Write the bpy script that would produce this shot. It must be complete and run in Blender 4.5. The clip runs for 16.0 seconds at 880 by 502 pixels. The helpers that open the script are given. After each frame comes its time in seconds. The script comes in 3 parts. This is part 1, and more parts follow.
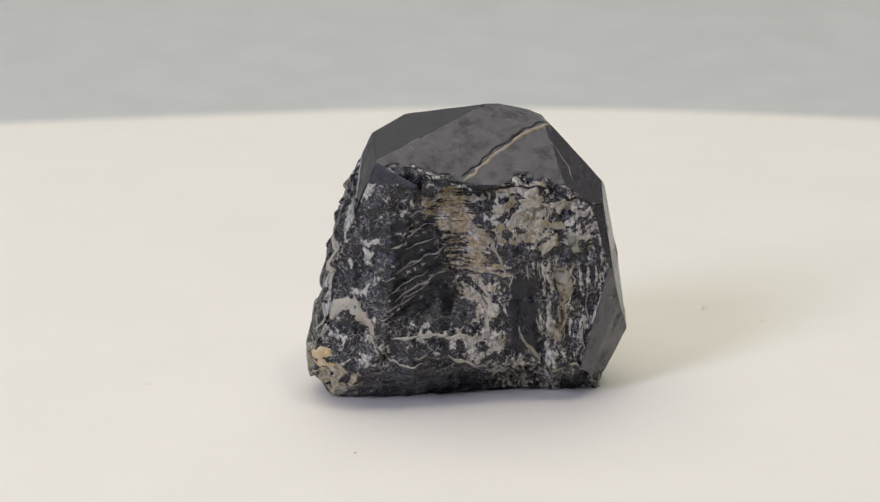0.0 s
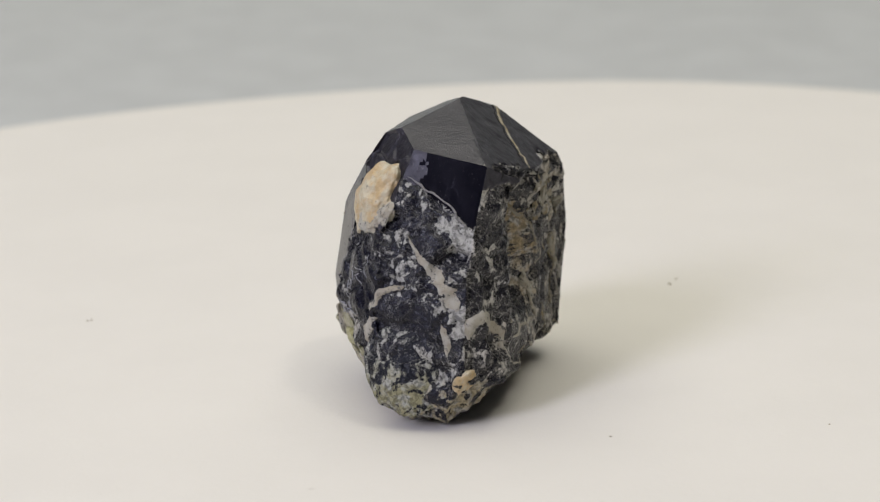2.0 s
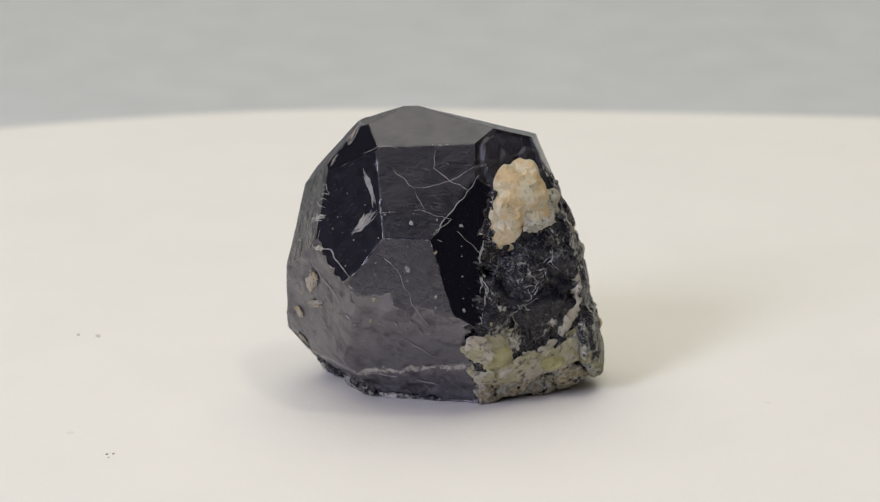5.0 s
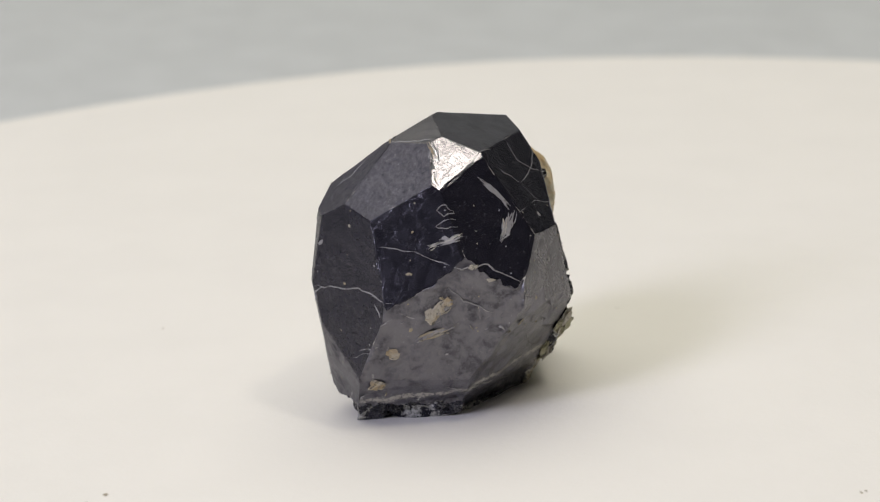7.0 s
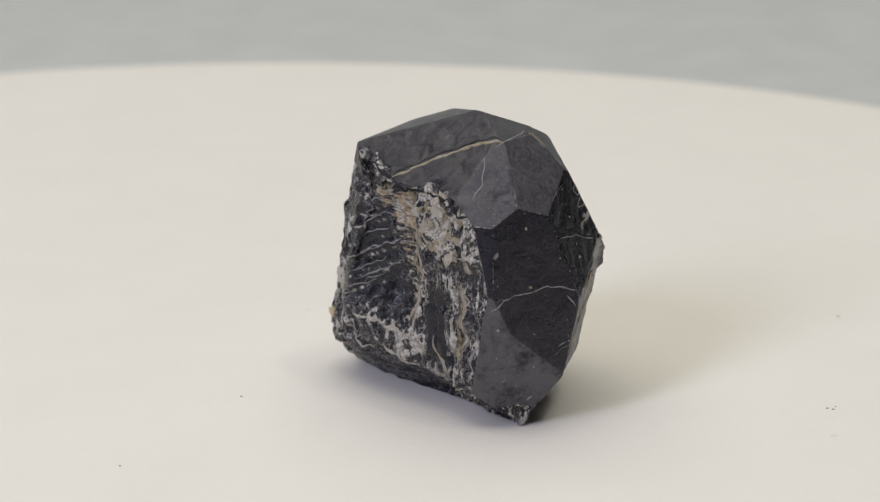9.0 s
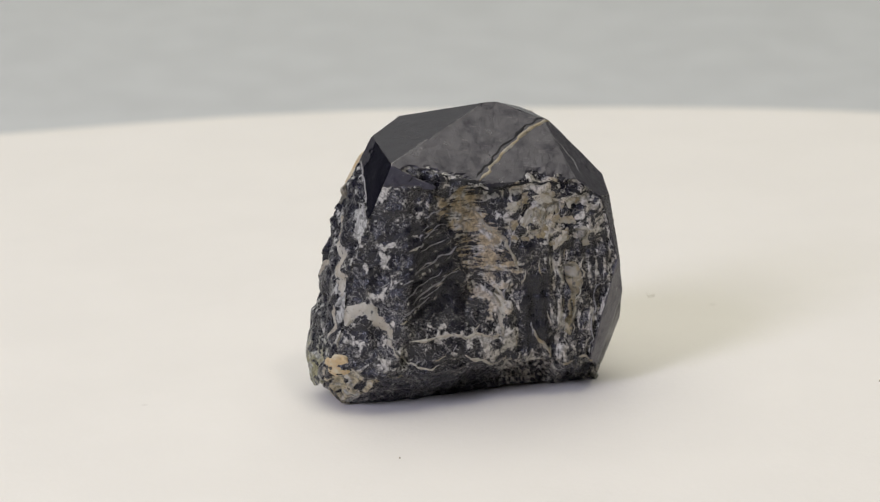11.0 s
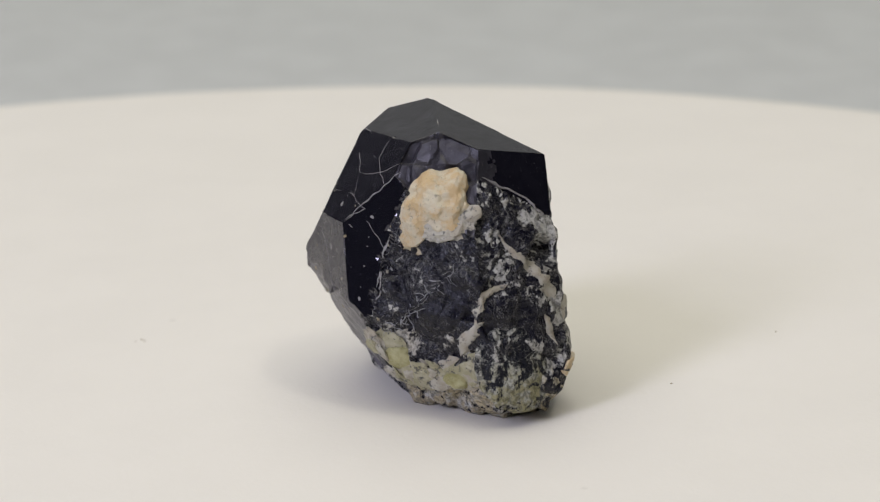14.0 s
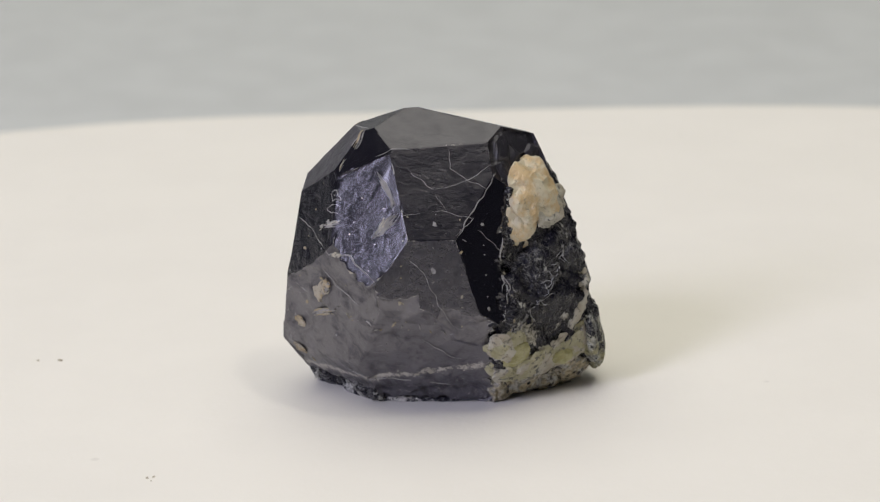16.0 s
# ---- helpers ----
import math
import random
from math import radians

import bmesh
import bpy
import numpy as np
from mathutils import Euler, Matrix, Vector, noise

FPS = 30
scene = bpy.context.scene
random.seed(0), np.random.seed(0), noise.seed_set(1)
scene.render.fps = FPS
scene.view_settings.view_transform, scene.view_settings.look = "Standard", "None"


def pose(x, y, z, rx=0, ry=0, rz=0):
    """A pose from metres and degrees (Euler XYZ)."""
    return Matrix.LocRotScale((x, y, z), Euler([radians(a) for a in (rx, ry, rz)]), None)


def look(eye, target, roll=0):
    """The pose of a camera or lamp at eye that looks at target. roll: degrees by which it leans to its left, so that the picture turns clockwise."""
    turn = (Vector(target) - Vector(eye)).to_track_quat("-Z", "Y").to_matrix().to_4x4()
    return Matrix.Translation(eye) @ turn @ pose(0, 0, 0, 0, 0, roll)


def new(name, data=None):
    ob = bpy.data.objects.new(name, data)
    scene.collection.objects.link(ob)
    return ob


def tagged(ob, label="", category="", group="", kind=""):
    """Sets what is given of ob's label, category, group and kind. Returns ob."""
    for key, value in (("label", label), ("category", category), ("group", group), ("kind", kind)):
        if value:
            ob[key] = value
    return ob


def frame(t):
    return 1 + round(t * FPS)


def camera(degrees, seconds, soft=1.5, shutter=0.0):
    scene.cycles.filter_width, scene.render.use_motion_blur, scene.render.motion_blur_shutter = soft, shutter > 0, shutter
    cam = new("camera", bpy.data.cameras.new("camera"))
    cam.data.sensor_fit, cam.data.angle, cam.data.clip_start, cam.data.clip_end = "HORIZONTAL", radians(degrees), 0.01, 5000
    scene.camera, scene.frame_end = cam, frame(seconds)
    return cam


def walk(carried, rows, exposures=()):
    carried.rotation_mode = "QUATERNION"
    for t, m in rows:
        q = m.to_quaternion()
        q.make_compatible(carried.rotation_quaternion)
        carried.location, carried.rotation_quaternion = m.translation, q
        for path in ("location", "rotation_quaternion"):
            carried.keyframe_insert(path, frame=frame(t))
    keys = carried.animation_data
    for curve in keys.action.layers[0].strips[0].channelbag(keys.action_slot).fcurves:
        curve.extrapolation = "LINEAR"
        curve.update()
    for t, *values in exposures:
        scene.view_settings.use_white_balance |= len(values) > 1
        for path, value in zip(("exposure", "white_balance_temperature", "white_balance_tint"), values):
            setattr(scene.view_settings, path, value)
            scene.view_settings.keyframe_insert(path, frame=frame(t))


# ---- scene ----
cam = camera(22.56, 16.0, soft=1.25)
cam.data.dof.use_dof, cam.data.dof.focus_distance, cam.data.dof.aperture_fstop = True, 0.192, 48.0

# one lengthwise unit of the stone's plan is 0.8 mm; the plate's top is z = 0
MM = 0.0008
LIFT = 16.2 * MM
SPIN = 33.7956          # degrees a second
AIM = Vector((0, 0, LIFT))
TILT = radians(15.25)
WAY = Vector((0, math.cos(TILT), -math.sin(TILT)))
EYE = AIM - WAY * 0.2
TARGET = AIM + Vector((-0.00128, 0, 0)) + Vector((0, math.sin(TILT), math.cos(TILT))) * -0.00026
walk(cam, [(0.0, look(EYE, TARGET, -0.944)), (16.0, look(EYE, TARGET, -0.944))],
     exposures=[(0, -0.14), (1.4, -0.16), (2.2, -0.22), (4.0, -0.23), (5.3, -0.14), (6.9, -0.09), (7.5, -0.26), (8.2, -0.28), (9.2, -0.22), (10.6, -0.13), (12.1, -0.18), (12.8, -0.25), (14.6, -0.23), (16.0, -0.14)])

# ---- light ----
world = bpy.data.worlds.new("room_light")
world.use_nodes = True
world.node_tree.nodes["Background"].inputs[0].default_value = (0.55, 0.58, 0.62, 1)
world.node_tree.nodes["Background"].inputs[1].default_value = 0.08
scene.world = world


def area_lamp(name, eye, target, size, power, colour):
    data = bpy.data.lights.new(name, "AREA")
    data.shape, data.size, data.energy, data.color = "DISK", size, power, colour
    ob = new(name, data)
    ob.matrix_world = look(eye, target)
    return ob


area_lamp("ceiling_lamp", (0.30, -0.21, 0.82), (0, 0, 0.02), 0.075, 0.80, (1.0, 0.93, 0.80))
window = area_lamp("window_light", (-0.585, -0.627, 0.528), (0, 0, 0.01), 0.22, 6.0, (0.78, 0.78, 1.0))
window.data.shape, window.data.size_y = "RECTANGLE", 0.40
# broad overhead fill added to soften the shadows, no known fixture
fill_lamp = area_lamp("overhead_fill", (-0.16, 0.27, 1.39), (-0.16, 0.27, 0), 1.9, 23.0, (1.0, 0.975, 0.87))
fill_lamp.data.shape = "SQUARE"


# ---- materials ----
class Nodes:
    """A short hand for wiring one node material."""

    def __init__(self, name):
        self.mat = bpy.data.materials.new(name)
        self.mat.use_nodes = True
        self.tree = self.mat.node_tree
        self.bsdf = self.tree.nodes["Principled BSDF"]
        self.coord = self.add("ShaderNodeTexCoord").outputs["Object"]

    def add(self, kind):
        return self.tree.nodes.new(kind)

    def link(self, a, b):
        if hasattr(a, "is_linked"):
            self.tree.links.new(a, b)
        else:
            b.default_value = a

    def noise(self, scale, detail=4.0, rough=0.55, distort=0.0, stretch=None):
        n = self.add("ShaderNodeTexNoise")
        n.inputs["Scale"].default_value, n.inputs["Detail"].default_value = scale / MM, detail
        n.inputs["Roughness"].default_value, n.inputs["Distortion"].default_value = rough, distort
        src = self.coord
        if stretch:
            m = self.add("ShaderNodeMapping")
            m.inputs["Scale"].default_value = stretch[:3]
            m.inputs["Rotation"].default_value = [radians(a) for a in stretch[3:]]
            self.link(src, m.inputs["Vector"])
            src = m.outputs[0]
        self.link(src, n.inputs["Vector"])
        return n.outputs["Fac"]

    def cells(self, scale, feature="F1"):
        n = self.add("ShaderNodeTexVoronoi")
        n.feature = feature
        n.inputs["Scale"].default_value = scale / MM
        self.link(self.coord, n.inputs["Vector"])
        return n.outputs["Distance"]

    def attr(self, name):
        n = self.add("ShaderNodeAttribute")
        n.attribute_name = name
        return n.outputs["Fac"]

    def math(self, op, a, b=0.0, clamp=False):
        n = self.add("ShaderNodeMath")
        n.operation, n.use_clamp = op, clamp
        self.link(a, n.inputs[0])
        self.link(b, n.inputs[1])
        return n.outputs[0]

    def ramp(self, v, a, b, lo=0.0, hi=1.0):
        n = self.add("ShaderNodeMapRange")
        n.interpolation_type = "SMOOTHSTEP"
        for i, x in enumerate((v, a, b, lo, hi)):
            self.link(x, n.inputs[i])
        return n.outputs[0]

    def mix(self, f, a, b):
        n = self.add("ShaderNodeMix")
        n.data_type = "RGBA"
        self.link(f, n.inputs[0])
        self.link((*a, 1) if isinstance(a, tuple) else a, n.inputs[6])
        self.link((*b, 1) if isinstance(b, tuple) else b, n.inputs[7])
        return n.outputs[2]

    def done(self, colour, rough, height=None, depth=0.1, strength=1.0, spec=1.5):
        self.link((*colour, 1) if isinstance(colour, tuple) else colour, self.bsdf.inputs["Base Color"])
        self.link(rough, self.bsdf.inputs["Roughness"])
        self.bsdf.inputs["IOR"].default_value = spec
        if height is not None:
            b = self.add("ShaderNodeBump")
            b.inputs["Distance"].default_value = depth * MM
            self.link(strength, b.inputs["Strength"])
            self.link(height, b.inputs["Height"])
            self.link(b.outputs[0], self.bsdf.inputs["Normal"])
        return self.mat


def crystal_material():
    n = Nodes("black_crystal")
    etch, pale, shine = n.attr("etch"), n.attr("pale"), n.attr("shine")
    big, fine = n.noise(0.22, 3, 0.6), n.noise(2.4, 8, 0.7)
    mottle = n.ramp(n.noise(0.8, 8, 0.68, 0.3), 0.38, 0.64)
    cloud = n.ramp(n.noise(0.34, 5, 0.62, 0.5), 0.34, 0.66)
    scratch = n.ramp(n.noise(1.0, 3, 0.5, 0.2, (0.5, 6.0, 2.2, 20, 40, 15)), 0.66, 0.70)
    dots = n.math("MULTIPLY", n.ramp(n.cells(1.6), 0.13, 0.05), n.ramp(n.noise(0.3, 2), 0.44, 0.56))
    dust = n.math("MULTIPLY", n.ramp(fine, 0.60, 0.70), n.ramp(big, 0.45, 0.62))
    skin = n.mix(n.math("MULTIPLY", n.ramp(mottle, 0.0, 1.0, 0.4, 1.0), etch), (0.005, 0.005, 0.009), (0.046, 0.043, 0.054))
    frost = n.math("MULTIPLY", n.ramp(etch, 0.56, 0.78), n.ramp(n.math("ADD", fine, n.math("MULTIPLY", cloud, 0.2)), 0.40, 0.76))
    skin = n.mix(frost, skin, (0.20, 0.195, 0.21))
    mark = n.math("ADD", n.math("MULTIPLY", dots, 0.16), n.math("MULTIPLY", scratch, n.math("MULTIPLY", etch, 0.45)))
    mark = n.math("ADD", mark, n.math("MULTIPLY", dust, n.math("ADD", n.math("MULTIPLY", etch, 0.5), 0.06)), True)
    skin = n.mix(mark, skin, (0.28, 0.27, 0.265))
    crust = n.ramp(n.math("ADD", fine, pale), 0.98, 1.12)
    skin = n.mix(crust, skin, (0.36, 0.34, 0.30))
    rough = n.math("ADD", n.math("ADD", 0.06, n.math("MULTIPLY", etch, 0.50)), n.math("MULTIPLY", n.math("ADD", mottle, cloud), n.math("MULTIPLY", etch, 0.20)))
    rough = n.math("ADD", rough, n.math("MULTIPLY", crust, 0.4), True)
    height = n.math("ADD", n.math("MULTIPLY", mottle, 0.6), fine)
    n.bsdf.inputs["Specular Tint"].default_value = (0.95, 0.92, 1.0, 1)
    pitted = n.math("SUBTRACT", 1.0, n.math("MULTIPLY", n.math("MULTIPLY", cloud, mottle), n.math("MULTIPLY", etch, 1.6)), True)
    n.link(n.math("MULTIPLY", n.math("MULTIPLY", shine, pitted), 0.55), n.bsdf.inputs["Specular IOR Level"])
    return n.done(skin, rough, height, 0.11, n.math("ADD", 0.03, n.math("MULTIPLY", etch, 0.85)), 1.62)


def rough_material(name, dark, dusty, pale_colour, tan_colour, web_amount, ior):
    n = Nodes(name)
    pale, tan, line = n.attr("pale"), n.attr("tan"), n.attr("line")

    def even(v, lo=0.30, hi=0.70):
        return n.math("DIVIDE", n.math("SUBTRACT", v, lo), hi - lo, True)

    fine = even(n.noise(0.42, 5, 0.54, 1.3), 0.34, 0.66)
    tiny = even(n.noise(2.2, 4, 0.65, 0.4))
    wisps = n.math("ABSOLUTE", n.math("SUBTRACT", n.noise(0.55, 4, 0.6, 1.6), 0.5))
    wisps2 = n.math("ABSOLUTE", n.math("SUBTRACT", n.noise(1.3, 3, 0.55, 1.2), 0.5))
    web = n.math("ADD", n.math("MULTIPLY", n.ramp(wisps, 0.022, 0.008), n.ramp(tiny, 0.2, 0.55)), n.math("MULTIPLY", n.ramp(wisps2, 0.022, 0.008), n.ramp(fine, 0.35, 0.6)), True)
    streak = even(n.noise(1.2, 4, 0.62, 0.2, (1.6, 1.6, 0.12, 0, 4, 0)))
    upright = n.attr("rib")
    comb = even(n.noise(1.2, 5, 0.66, 0.10, (0.10, 0.8, 1.9, 0, -14, 0)))
    flake = n.ramp(n.cells(0.9), 0.62, 0.30)
    base = n.mix(n.math("MULTIPLY", n.math("MULTIPLY", n.ramp(tiny, 0.50, 0.90), n.ramp(fine, 0.40, 0.80)), n.ramp(pale, 0.02, 0.16)), dark, dusty)
    shade = n.mix(n.ramp(tiny, 0.25, 0.75), tuple(c * 0.4 for c in pale_colour), pale_colour)
    warm = n.mix(n.ramp(tiny, 0.2, 0.8), tuple(c * 0.45 for c in tan_colour), tan_colour)
    shade = n.mix(n.math("MULTIPLY", tan, n.ramp(n.noise(0.8, 5), 0.36, 0.58)), shade, warm)
    plain = n.math("ADD", n.math("ADD", n.math("MULTIPLY", fine, 0.58), n.math("MULTIPLY", tiny, 0.17)), n.math("MULTIPLY", streak, 0.25))
    plain = n.math("ADD", n.math("MULTIPLY", plain, n.math("SUBTRACT", 1.0, upright)), n.math("MULTIPLY", n.math("ADD", n.math("MULTIPLY", streak, 0.8), n.math("MULTIPLY", tiny, 0.2)), upright))
    drive = n.math("ADD", n.math("MULTIPLY", plain, n.math("SUBTRACT", 1.0, line)), n.math("MULTIPLY", comb, line))
    level = n.math("SUBTRACT", 1.0, pale)
    cover = n.ramp(drive, n.math("SUBTRACT", level, 0.02), n.math("ADD", level, 0.07))
    bare = n.ramp(pale, 0.02, 0.16)
    cover = n.math("ADD", cover, n.math("MULTIPLY", n.math("MULTIPLY", web, bare), web_amount), True)
    colour = n.mix(cover, base, shade)
    rough = n.math("ADD", n.math("MULTIPLY", tiny, 0.15), n.math("ADD", 0.20, n.math("MULTIPLY", cover, 0.5)))
    height = n.math("ADD", n.math("ADD", drive, n.math("MULTIPLY", tiny, 0.25)), n.math("ADD", n.math("MULTIPLY", cover, 0.3), n.math("MULTIPLY", flake, 0.4)))
    return n.done(colour, rough, height, 0.14, 0.8, ior)


def grain_material(name, light, deep, dark, rough, dirt=0.58):
    n = Nodes(name)
    tint = n.mix(n.ramp(n.noise(0.55, 5, 0.6), 0.38, 0.62), light, deep)
    tint = n.mix(n.ramp(n.noise(1.6, 8, 0.7), dirt, dirt + 0.1), tint, dark)
    height = n.math("ADD", n.noise(1.3, 7, 0.65), n.math("MULTIPLY", n.cells(0.45), 0.35))
    return n.done(tint, rough, height, 0.4, 0.7)


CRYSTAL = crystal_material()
BROKEN = rough_material("broken_crystal", (0.009, 0.009, 0.014), (0.080, 0.077, 0.082), (0.54, 0.52, 0.48), (0.46, 0.36, 0.22), 0.55, 1.48)
MATRIX = rough_material("matrix_rock", (0.005, 0.005, 0.012), (0.026, 0.027, 0.044), (0.47, 0.465, 0.44), (0.46, 0.39, 0.25), 0.34, 1.40)
NODULE = rough_material("nodule_rock", (0.009, 0.010, 0.016), (0.055, 0.058, 0.066), (0.44, 0.44, 0.40), (0.30, 0.28, 0.15), 0.5, 1.36)
CALCITE = grain_material("cream_calcite", (0.60, 0.54, 0.40), (0.56, 0.41, 0.22), (0.30, 0.27, 0.20), 0.34, 0.57)
CREAM = grain_material("cream_matrix", (0.44, 0.415, 0.30), (0.34, 0.32, 0.20), (0.09, 0.09, 0.08), 0.6, 0.53)
OLIVE = grain_material("olive_grain", (0.42, 0.40, 0.22), (0.30, 0.28, 0.12), (0.16, 0.15, 0.09), 0.35, 0.60)
PALE = grain_material("pale_vein", (0.46, 0.44, 0.38), (0.38, 0.34, 0.27), (0.10, 0.10, 0.10), 0.55, 0.54)
OCHRE = grain_material("ochre_grain", (0.40, 0.36, 0.29), (0.34, 0.26, 0.15), (0.08, 0.075, 0.07), 0.6, 0.53)
CRUST = grain_material("grey_tan_crust", (0.32, 0.30, 0.25), (0.30, 0.245, 0.15), (0.09, 0.085, 0.08), 0.7, 0.54)
# near-black colour standing for shade under the lip and in the crack
SHADE_STRIP = grain_material("shade_strip", (0.006, 0.006, 0.008), (0.010, 0.010, 0.012), (0.02, 0.02, 0.02), 0.8, 0.7)
THREAD = grain_material("white_threads", (0.40, 0.40, 0.41), (0.30, 0.30, 0.32), (0.16, 0.16, 0.18), 0.5, 0.55)
SCRATCH = grain_material("scratch_white", (0.30, 0.29, 0.29), (0.22, 0.21, 0.21), (0.06, 0.06, 0.06), 0.5, 0.55)


def paper_material(name, colour, rough, mottle, depth):
    n = Nodes(name)
    soft = n.noise(0.05, 4, 0.6)
    tint = n.mix(n.math("MULTIPLY", n.ramp(soft, 0.35, 0.65), mottle), colour, tuple(c * 0.90 for c in colour))
    specks = n.ramp(n.cells(0.05), 0.035, 0.02)
    tint = n.mix(n.math("MULTIPLY", specks, 0.25), tint, (0.45, 0.42, 0.38))
    height = n.math("ADD", n.noise(1.4, 5, 0.6), n.math("MULTIPLY", n.noise(0.09, 3), 3.0))
    return n.done(tint, rough, height, depth, 0.5)


PAPER = paper_material("white_paper", (0.80, 0.772, 0.722), 0.62, 0.2, 0.07)
GREY = paper_material("grey_card", (0.55, 0.565, 0.57), 0.8, 0.7, 0.1)
# near-black so the crystal mirrors darkness; only for surfaces out of view
DARK_SURROUND = paper_material("dark_surround", (0.04, 0.04, 0.042), 0.85, 0.5, 0.1)


# ---- room ----
def mesh_object(name, bm, mat, parent=None, label=""):
    me = bpy.data.meshes.new(name)
    bm.to_mesh(me)
    bm.free()
    me.materials.append(mat)
    ob = new(name, me)
    ob.parent = parent
    return tagged(ob, label)


def slab(name, x0, x1, y0, y1, z0, z1, mat):
    bm = bmesh.new()
    bmesh.ops.create_cube(bm, size=1, matrix=Matrix.LocRotScale(((x0 + x1) / 2, (y0 + y1) / 2, (z0 + z1) / 2), None, (x1 - x0, y1 - y0, z1 - z0)))
    return mesh_object(name, bm, mat)


tagged(slab("table_top", -1.2, 1.2, -1.0, 1.3, -0.07, -0.03, GREY), "plain matt grey table surface under the plate", "table", kind="structure")
tagged(slab("wall_back", -1.2, 1.2, 1.3, 1.34, -0.07, 1.4, GREY), "plain grey wall behind the table", "wall", kind="structure")
# added unseen walls and ceiling, their colour darkened to shape the reflections
tagged(slab("wall_front", -1.2, 1.2, -1.04, -1.0, -0.07, 1.4, DARK_SURROUND), "unseen wall behind the camera, added near-black for dark reflections", "wall", kind="structure")
tagged(slab("wall_left", -1.24, -1.2, -1.04, 1.34, -0.07, 1.4, DARK_SURROUND), "unseen side wall, added near-black for dark reflections", "wall", kind="structure")
tagged(slab("wall_right", 1.2, 1.24, -1.04, 1.34, -0.07, 1.4, DARK_SURROUND), "unseen side wall, added near-black for dark reflections", "wall", kind="structure")
tagged(slab("ceiling", -1.24, 1.24, -1.04, 1.34, 1.4, 1.44, DARK_SURROUND), "unseen ceiling, added near-black for dark reflections", "ceiling", kind="structure")


# ---- turning plate ----
def rim(a):
    wave = 1.2 * math.sin(5 * a + 1) + 0.8 * math.sin(9 * a)
    return (183.6 - 15.7 * math.cos(a) + 22.9 * math.cos(2 * a) - 2.3 * math.cos(3 * a) + wave) * MM


def plate():
    bm = bmesh.new()
    n = 240
    ring = [[bm.verts.new((math.cos(6.2832 * i / n) * (rim(6.2832 * i / n) + o), math.sin(6.2832 * i / n) * (rim(6.2832 * i / n) + o), z)) for i in range(n)]
            for o, z in ((-0.006, 0.0), (-0.0022, -0.0003), (-0.0006, -0.0010), (0.0, -0.0022), (-0.001, -0.006), (-0.03, -0.007))]
    for a, b in zip(ring, ring[1:]):
        for i in range(n):
            bm.faces.new((a[i - 1], b[i - 1], b[i], a[i])).smooth = True
    bm.faces.new(ring[0])
    bm.faces.new(ring[-1][::-1])
    bmesh.ops.recalc_face_normals(bm, faces=bm.faces)
    return mesh_object("turntable_plate", bm, PAPER)


platter = tagged(plate(), "oval off-white turntable plate, slowly turning", "turntable")


def cylinder(name, r0, r1, z0, z1, mat):
    bm = bmesh.new()
    bmesh.ops.create_cone(bm, cap_ends=True, segments=64, radius1=r0, radius2=r1, depth=z1 - z0, matrix=Matrix.Translation((0, 0, (z0 + z1) / 2)))
    return mesh_object(name, bm, mat)


base = tagged(cylinder("turntable_stand", 0.075, 0.068, -0.03, -0.007, GREY), "low round grey stand under the turning plate", "stand")


def dust(x, y, r):
    bm = bmesh.new()
    bmesh.ops.create_icosphere(bm, subdivisions=2, radius=r)
    for v in bm.verts:
        v.co *= 1 + 0.5 * noise.noise(v.co / r * 1.3 + Vector((x, y, 0)) * 100)
        v.co.z *= 0.5
    ob = mesh_object("dust_speck", bm, OCHRE, platter)
    ob.location = (x, y, r * 0.2)
    return ob


dust(-0.0086, -0.0178, 0.00012)
dust(0.0379, -0.0090, 0.00020)
dust(0.0060, 0.0425, 0.00012)
dust(0.0258, 0.0227, 0.00012)
dust(0.0008, -0.0346, 0.00010)
dust(0.0400, -0.0091, 0.00015)
dust(0.0253, 0.0225, 0.00012)
dust(0.0055, 0.0427, 0.00012)
dust(0.0254, 0.0234, 0.00008)

